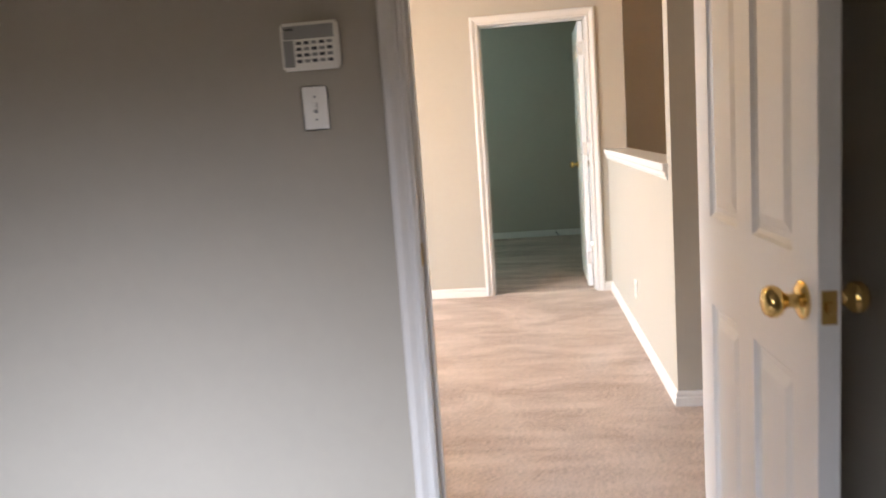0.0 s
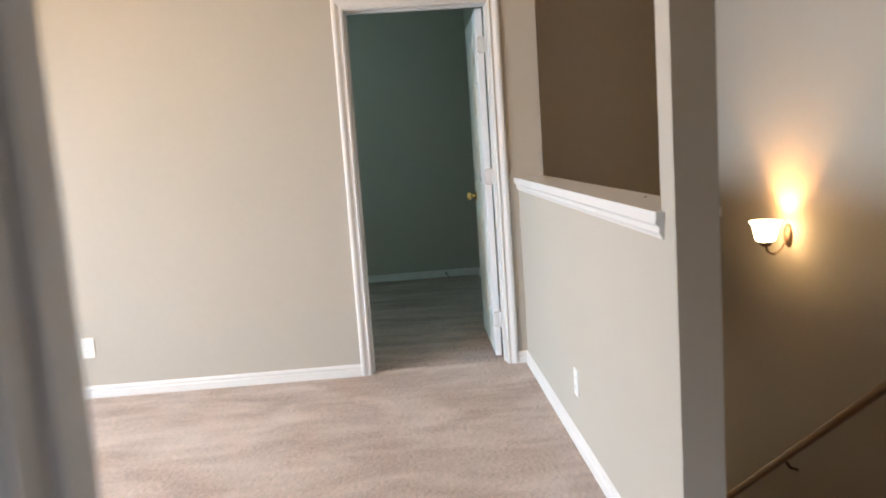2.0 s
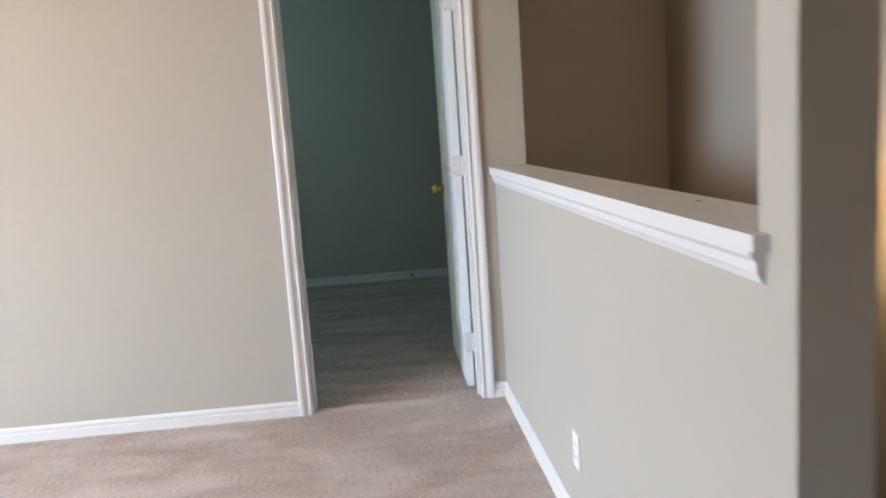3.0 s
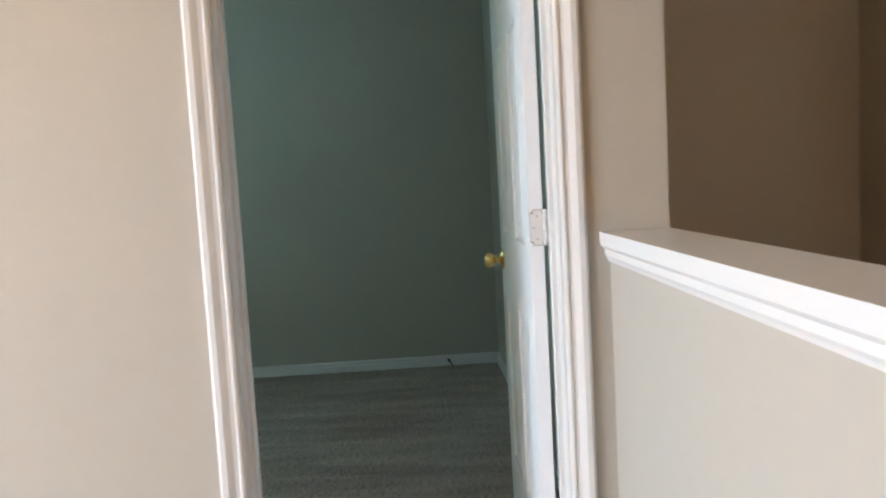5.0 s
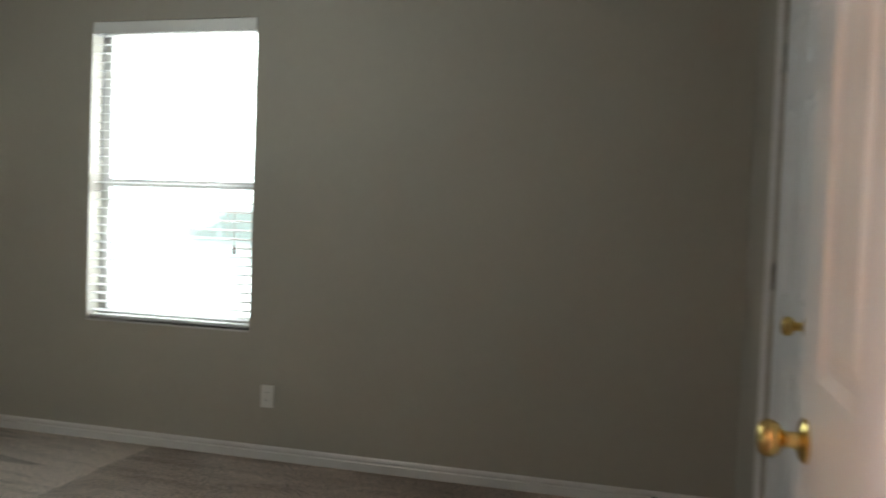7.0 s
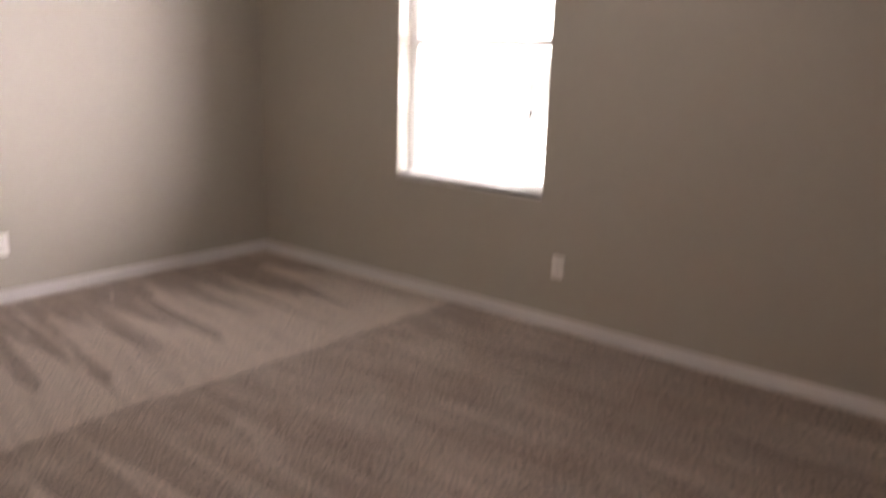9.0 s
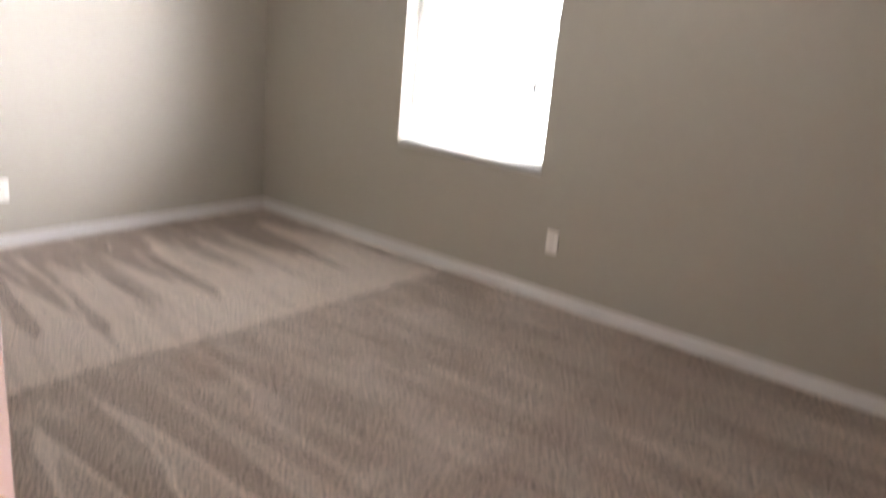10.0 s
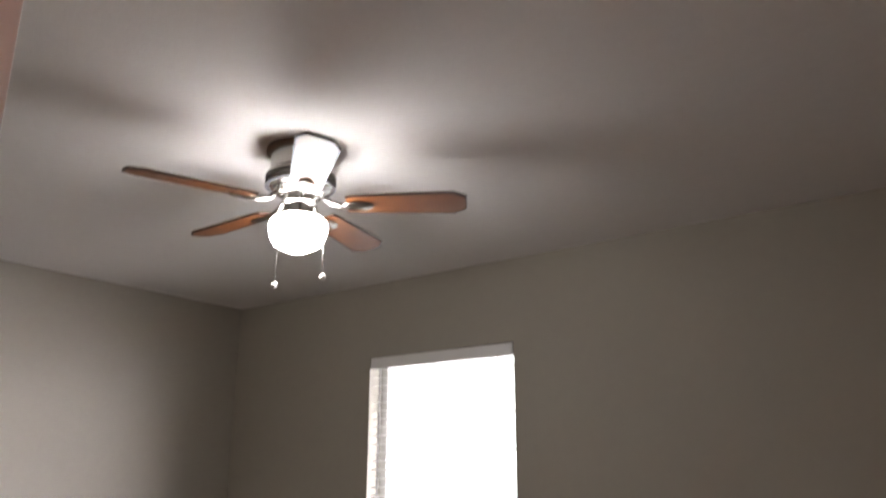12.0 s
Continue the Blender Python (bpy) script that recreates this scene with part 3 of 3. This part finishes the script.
lathe(bm, [(0.060, -0.172), (0.060, -0.205), (0.050, -0.212), (0.050, -0.250), (0.068, -0.262), (0.068, -0.275)], 32)
part("switch_housing", bm, NICKEL, fan)
bm = bmesh.new()
lathe(bm, [(0.060, -0.256), (0.084, -0.262), (0.097, -0.274), (0.101, -0.292), (0.098, -0.316), (0.089, -0.342), (0.080, -0.356), (0.054, -0.372), (0.028, -0.382), (0.008, -0.386)], 32)
part("globe", bm, BULB, fan, "glowing white glass globe")
for k in range(5):
    turn = pose(0, 0, 0, 0, 0, 34.5 + 72 * k)
    # blade iron
    bm = bmesh.new()
    tube(bm, [turn @ Vector(p) for p in ((0.07, 0.0, -0.165), (0.11, 0.0, -0.200), (0.15, 0.0, -0.212), (0.19, 0, -0.215))], 0.009, 8)
    m2 = turn @ pose(0.205, 0, -0.214, -12, 0, 0)
    lathe(bm, [(0.030, -0.006), (0.036, -0.002), (0.034, 0.002)], 20, m2 @ Matrix.Diagonal((1.5, 0.8, 1, 1)))
    arm = part("blade_iron", bm, NICKEL, fan)
    # blade with clipped tip corners
    bm = bmesh.new()
    outline = [(0.165, -0.044), (0.20, -0.052), (0.535, -0.066), (0.576, -0.040), (0.580, -0.030), (0.580, 0.030), (0.576, 0.040), (0.535, 0.066), (0.20, 0.052), (0.165, 0.044)]
    mb = turn @ pose(0, 0, -0.208, -12, 0, 0)
    lo = [bm.verts.new(mb @ Vector((x, y, 0))) for x, y in outline]
    hi = [bm.verts.new(mb @ Vector((x, y, 0.006))) for x, y in outline]
    for i in range(len(outline)):
        j = (i + 1) % len(outline)
        bm.faces.new((lo[i], lo[j], hi[j], hi[i]))
    bm.faces.new(list(reversed(lo)))
    bm.faces.new(hi)
    blade = part("blade", bm, BLADE, fan, "reddish walnut blade", smooth=False)
    # dark edging round the blade
    bm = bmesh.new()
    loops = [[bm.verts.new(mb @ Vector((0.375 + (x - 0.375) * g, y * k2, z))) for x, y in outline] for g, k2, z in ((0.985, 0.955, -0.0012), (1.006, 1.03, -0.0012), (1.006, 1.03, 0.0075), (0.985, 0.955, 0.0075))]
    for a, c in zip(loops, loops[1:] + loops[:1]):
        for i in range(len(outline)):
            j = (i + 1) % len(outline)
            bm.faces.new((a[i], a[j], c[j], c[i]))
    part("edge_band", bm, BLADE_EDGE, blade, "dark edge of the blade", smooth=False)
for dx, dy, dz in ((-0.084, 0.000, -0.478), (0.062, 0.040, -0.466)):
    chain = part("pull_chain", tube(bmesh.new(), [(dx * 0.75, dy * 0.75, -0.262), (dx, dy, -0.30), (dx * 1.25, dy * 1.25, -0.38), (dx * 1.25, dy * 1.25, dz)], 0.0014, 6), NICKEL, fan)
    bm = bmesh.new()
    lathe(bm, [(0.003, 0.012), (0.009, 0.008), (0.012, 0.0), (0.009, -0.008), (0.003, -0.012)], 14, Matrix.Translation((dx * 1.25, dy * 1.25, dz - 0.01)))
    part("chain_ball", bm, PLASTIC, chain)

# ---- sconce ----
SY, SZ = -0.762, 0.757
sconce = empty("wall_sconce", pose(WELL, SY, SZ), "lit bronze wall sconce with a bell-shaped glass shade", "wall lamp")
bm = bmesh.new()
lathe(bm, [(0.058, 0.0), (0.058, 0.006), (0.048, 0.014), (0.030, 0.020), (0.012, 0.024)], 28, pose(0, 0, -0.02, 0, -90, 0) @ Matrix.Diagonal((1.0, 0.66, 1, 1)))
part("back_plate", bm, BRONZE, sconce, "oval bronze back plate")
bm = bmesh.new()
tube(bm, [(-0.015, 0, -0.04), (-0.04, 0, -0.085), (-0.075, 0, -0.105), (-0.105, 0, -0.09), (-0.115, 0, -0.055)], 0.006, 8)
part("arm", bm, BRONZE, sconce, "curved bronze arm")
bm = bmesh.new()
lathe(bm, [(0.020, -0.062), (0.030, -0.050), (0.032, -0.036)], 24, Matrix.Translation((-0.115, 0, 0)))
part("cup", bm, BRONZE, sconce)
bm = bmesh.new()
prof = [(0.030, -0.040), (0.046, -0.030), (0.052, 0.0), (0.056, 0.03), (0.070, 0.052), (0.074, 0.058), (0.070, 0.056), (0.053, 0.032), (0.049, 0.0), (0.043, -0.026), (0.028, -0.036)]
lathe(bm, prof, 28, Matrix.Translation((-0.115, 0, 0)))
part("shade", bm, SHADE, sconce, "glowing frosted glass bell shade")
bulb = bpy.data.lights.new("sconce_bulb", "POINT")
bulb.energy, bulb.color, bulb.shadow_soft_size = SCONCE_POWER, (1.0, 0.56, 0.23), 0.012
new("sconce_bulb", bulb).location = (WELL - 0.115, SY, SZ - 0.012)

# ---- handrail ----
rail = empty("stair_handrail", pose(WELL - 0.06, STEP_Y, 0.815), "brown wooden handrail on wall brackets", "handrail")
SL = RISE / RUN
bm = bmesh.new()
prof = [(-0.018, -0.012), (-0.021, 0.0), (-0.018, 0.012), (-0.008, 0.018), (0.008, 0.018), (0.018, 0.012), (0.021, 0.0), (0.018, -0.012), (0.009, -0.018), (-0.009, -0.018)]
prism(bm, prof, (0, 0.1, -0.1 * SL), (0, 3.1, -3.1 * SL), (1, 0, 0), Vector((0, SL, 1)).normalized())
part("rail", bm, RAIL, rail)
for y in (0.45, 1.5, 2.6):
    part("rail_bracket", tube(bmesh.new(), [(0, y, -y * SL - 0.028), (0.02, y, -y * SL - 0.06), (0.064, y, -y * SL - 0.075)], 0.007, 8), BRONZE, rail)


# ---- plates on the walls ----
def outlet(m, label, screws=True):
    """A duplex outlet; x across, y up, z out of the wall."""
    ob = empty("wall_outlet", m, label, "outlet", group="wall outlets")
    part("cover_plate", softened(boxes((-0.035, 0.035, -0.057, 0.057, 0, 0.006)), 0.003, 2), PLASTIC, ob, smooth=False)
    for dy in (-0.02, 0.02):
        s = part("socket", softened(boxes((-0.017, 0.017, dy - 0.014, dy + 0.014, 0.005, 0.0085)), 0.003, 2), PLASTIC, ob, smooth=False)
        part("slot", boxes((-0.008, -0.0055, dy - 0.004, dy + 0.006, 0.008, 0.0089), (0.0055, 0.008, dy - 0.004, dy + 0.006, 0.008, 0.0089)), DARK, s, smooth=False)
    return ob


outlet(pose(-2.156, B_Y1, 0.319, 90, 0, 0), "white duplex outlet on the window wall")
outlet(pose(B_X0, 1.530, 0.305, 90, 0, 90), "white duplex outlet on the bedroom side wall")
outlet(pose(-2.455, 0, 0.29, 90, 0, 0), "white duplex outlet on the hall wall")
outlet(pose(HF, -1.31, 0.28, 90, 0, -90), "white duplex outlet low on the half wall")

sw = empty("light_switch", pose(-1.135, A_Y0, 1.362, 90, 0, 0), "ivory toggle light switch plate", "light switch")
part("cover_plate", softened(boxes((-0.035, 0.035, -0.0575, 0.0575, 0, 0.006)), 0.003, 2), PLASTIC, sw, smooth=False)
part("toggle", softened(boxes((-0.005, 0.005, -0.004, 0.016, 0.004, 0.015)), 0.002, 1), PLASTIC, sw, smooth=False)
part("toggle_slot", boxes((-0.0055, 0.0055, -0.0125, 0.0125, 0.0055, 0.0064)), GREY_PLASTIC, sw, smooth=False)
for dy in (-0.030, 0.030):
    bm = bmesh.new()
    lathe(bm, [(0.0032, 0.005), (0.0032, 0.0066)], 12, Matrix.Translation((0, dy, 0)))
    part("screw", bm, GREY_PLASTIC, sw)

pad = empty("alarm_keypad", pose(-1.131, A_Y0, 1.522, 90, 0, 0), "white alarm keypad with rows of grey buttons", "alarm keypad")
part("case", softened(boxes((-0.077, 0.077, -0.061, 0.061, 0, 0.024)), 0.006, 2), PLASTIC, pad, smooth=False)
part("display", boxes((-0.068, 0.066, 0.018, 0.052, 0.022, 0.0246)), GREY_PLASTIC, pad, smooth=False)
part("side_strip", boxes((-0.070, -0.042, -0.052, 0.016, 0.022, 0.0246)), GREY_PLASTIC, pad, smooth=False)
part("mark", boxes((-0.064, -0.040, 0.041, 0.046, 0.0246, 0.0252)), DARK, pad, smooth=False)
for r in range(4):
    for c in range(5):
        bm = softened(boxes((-0.036 + c * 0.0205, -0.022 + c * 0.0205, 0.004 - r * 0.0155, 0.012 - r * 0.0155, 0.022, 0.0262)), 0.001, 1)
        part("button", bm, DARK if c == 0 or (r + c) % 2 else GREY_PLASTIC, pad, smooth=False)

strike = structure("strike_plate", softened(boxes((DA0 - 0.0005, DA0 + 0.0018, -3.856, -3.818, 0.92, 0.982)), 0.0006, 1), BRASS, "brass strike plate on the door lining", "strike plate")
structure("strike_plate", softened(boxes((HB0 - 0.0005, HB0 + 0.0018, 0.088, 0.128, 0.88, 0.945)), 0.0006, 1), BRASS, "brass strike plate on the door lining", "strike plate")

# ---- hall ceiling lamp: unseen, added to explain the warm upper walls ----
lamp = empty("ceiling_lamp", pose(-2.5, -1.8, TOP), "unseen flush ceiling lamp with a warm glowing glass dome", "ceiling lamp")
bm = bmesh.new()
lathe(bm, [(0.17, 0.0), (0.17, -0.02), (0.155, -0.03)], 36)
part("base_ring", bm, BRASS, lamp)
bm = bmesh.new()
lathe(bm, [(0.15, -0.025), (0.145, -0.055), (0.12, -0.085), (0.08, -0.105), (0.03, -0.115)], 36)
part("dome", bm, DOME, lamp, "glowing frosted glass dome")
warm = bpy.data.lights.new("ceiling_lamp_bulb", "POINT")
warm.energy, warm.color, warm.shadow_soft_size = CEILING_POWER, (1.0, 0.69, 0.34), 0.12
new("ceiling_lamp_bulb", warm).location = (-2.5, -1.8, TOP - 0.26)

# ---- small marks ----


def crumb(x, y, z, size, label):
    bm = bmesh.new()
    bmesh.ops.create_icosphere(bm, subdivisions=1, radius=size)
    for v in bm.verts:
        v.co = Vector((v.co.x * 1.5, v.co.y, v.co.z * 0.5)) * (0.8 + 0.4 * random.random())
    ob = linked("crumb", bm, DARK)
    ob.location = (x, y, z + size * 0.3)
    return tagged(ob, label, "debris", group="specks of dirt")


crumb(-2.273, 2.249, 0.0, 0.006, "tiny dark speck of dirt on the carpet")
crumb(-2.048, 1.656, 0.0, 0.006, "tiny dark speck of dirt on the carpet")
crumb(0.122, -1.987, CAP + 0.024, 0.004, "tiny dark speck on the cap rail")
# Bent dark tubes, added to stand for a dark break in the baseboard.
stub = empty("baseboard_mark", pose(-0.265, B_Y1 - 0.014, 0.04), "small dark stub standing for a dark break in the baseboard", "cable")
part("mark_stub", tube(bmesh.new(), [(0, 0.002, 0), (0, -0.012, 0), (0.006, -0.02, -0.004)], 0.009, 10), DARK, stub)
part("mark_tail", tube(bmesh.new(), [(0.006, -0.02, -0.004), (0.02, -0.03, -0.03), (0.035, -0.028, -0.047)], 0.004, 8), DARK, stub)

# ---- outdoors ----
structure("ground", boxes((-60, 60, -60, 60, -3.2, -3.0)), material("lawn", (0.10, 0.14, 0.06), rough=0.95, vary=0.3, grain=4), "pale lawn far below the window", "ground")


def distance_material(name):
    """Bright overcast distance that glows: white sky over far-off trees, their pale glare put into the colour."""
    m = bpy.data.materials.new(name)
    m.use_nodes = True
    n, l = m.node_tree.nodes, m.node_tree.links
    tc = n.new("ShaderNodeTexCoord")
    sep = n.new("ShaderNodeSeparateXYZ")
    l.new(tc.outputs["Object"], sep.inputs[0])
    t1 = n.new("ShaderNodeTexNoise")
    t1.inputs["Scale"].default_value, t1.inputs["Detail"].default_value = 1.3, 6
    l.new(tc.outputs["Object"], t1.inputs["Vector"])
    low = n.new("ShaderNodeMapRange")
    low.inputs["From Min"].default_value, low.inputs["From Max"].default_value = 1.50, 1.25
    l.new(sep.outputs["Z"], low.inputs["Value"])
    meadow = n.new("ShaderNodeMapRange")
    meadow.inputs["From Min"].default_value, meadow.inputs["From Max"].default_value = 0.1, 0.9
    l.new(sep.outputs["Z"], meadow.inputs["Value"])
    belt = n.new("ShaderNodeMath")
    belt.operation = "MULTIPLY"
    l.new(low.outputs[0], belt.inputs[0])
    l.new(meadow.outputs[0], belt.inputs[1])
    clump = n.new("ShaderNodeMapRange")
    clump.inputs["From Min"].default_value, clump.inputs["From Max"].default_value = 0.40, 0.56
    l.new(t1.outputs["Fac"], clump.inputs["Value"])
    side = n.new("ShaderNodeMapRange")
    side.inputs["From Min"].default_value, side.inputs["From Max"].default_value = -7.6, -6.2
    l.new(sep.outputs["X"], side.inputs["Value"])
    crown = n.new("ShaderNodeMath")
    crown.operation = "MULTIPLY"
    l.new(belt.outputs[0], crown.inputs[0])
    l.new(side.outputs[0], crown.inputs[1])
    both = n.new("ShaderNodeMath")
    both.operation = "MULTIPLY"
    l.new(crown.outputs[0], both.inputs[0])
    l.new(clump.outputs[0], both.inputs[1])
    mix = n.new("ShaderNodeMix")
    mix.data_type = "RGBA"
    # trees' washed-out bluish paleness is glare, put into the emission colour
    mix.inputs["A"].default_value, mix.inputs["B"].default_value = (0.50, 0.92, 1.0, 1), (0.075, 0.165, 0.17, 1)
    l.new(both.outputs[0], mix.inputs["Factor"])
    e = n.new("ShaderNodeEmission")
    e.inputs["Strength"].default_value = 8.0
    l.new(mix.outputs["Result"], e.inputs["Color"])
    l.new(e.outputs[0], n["Material Output"].inputs["Surface"])
    return m


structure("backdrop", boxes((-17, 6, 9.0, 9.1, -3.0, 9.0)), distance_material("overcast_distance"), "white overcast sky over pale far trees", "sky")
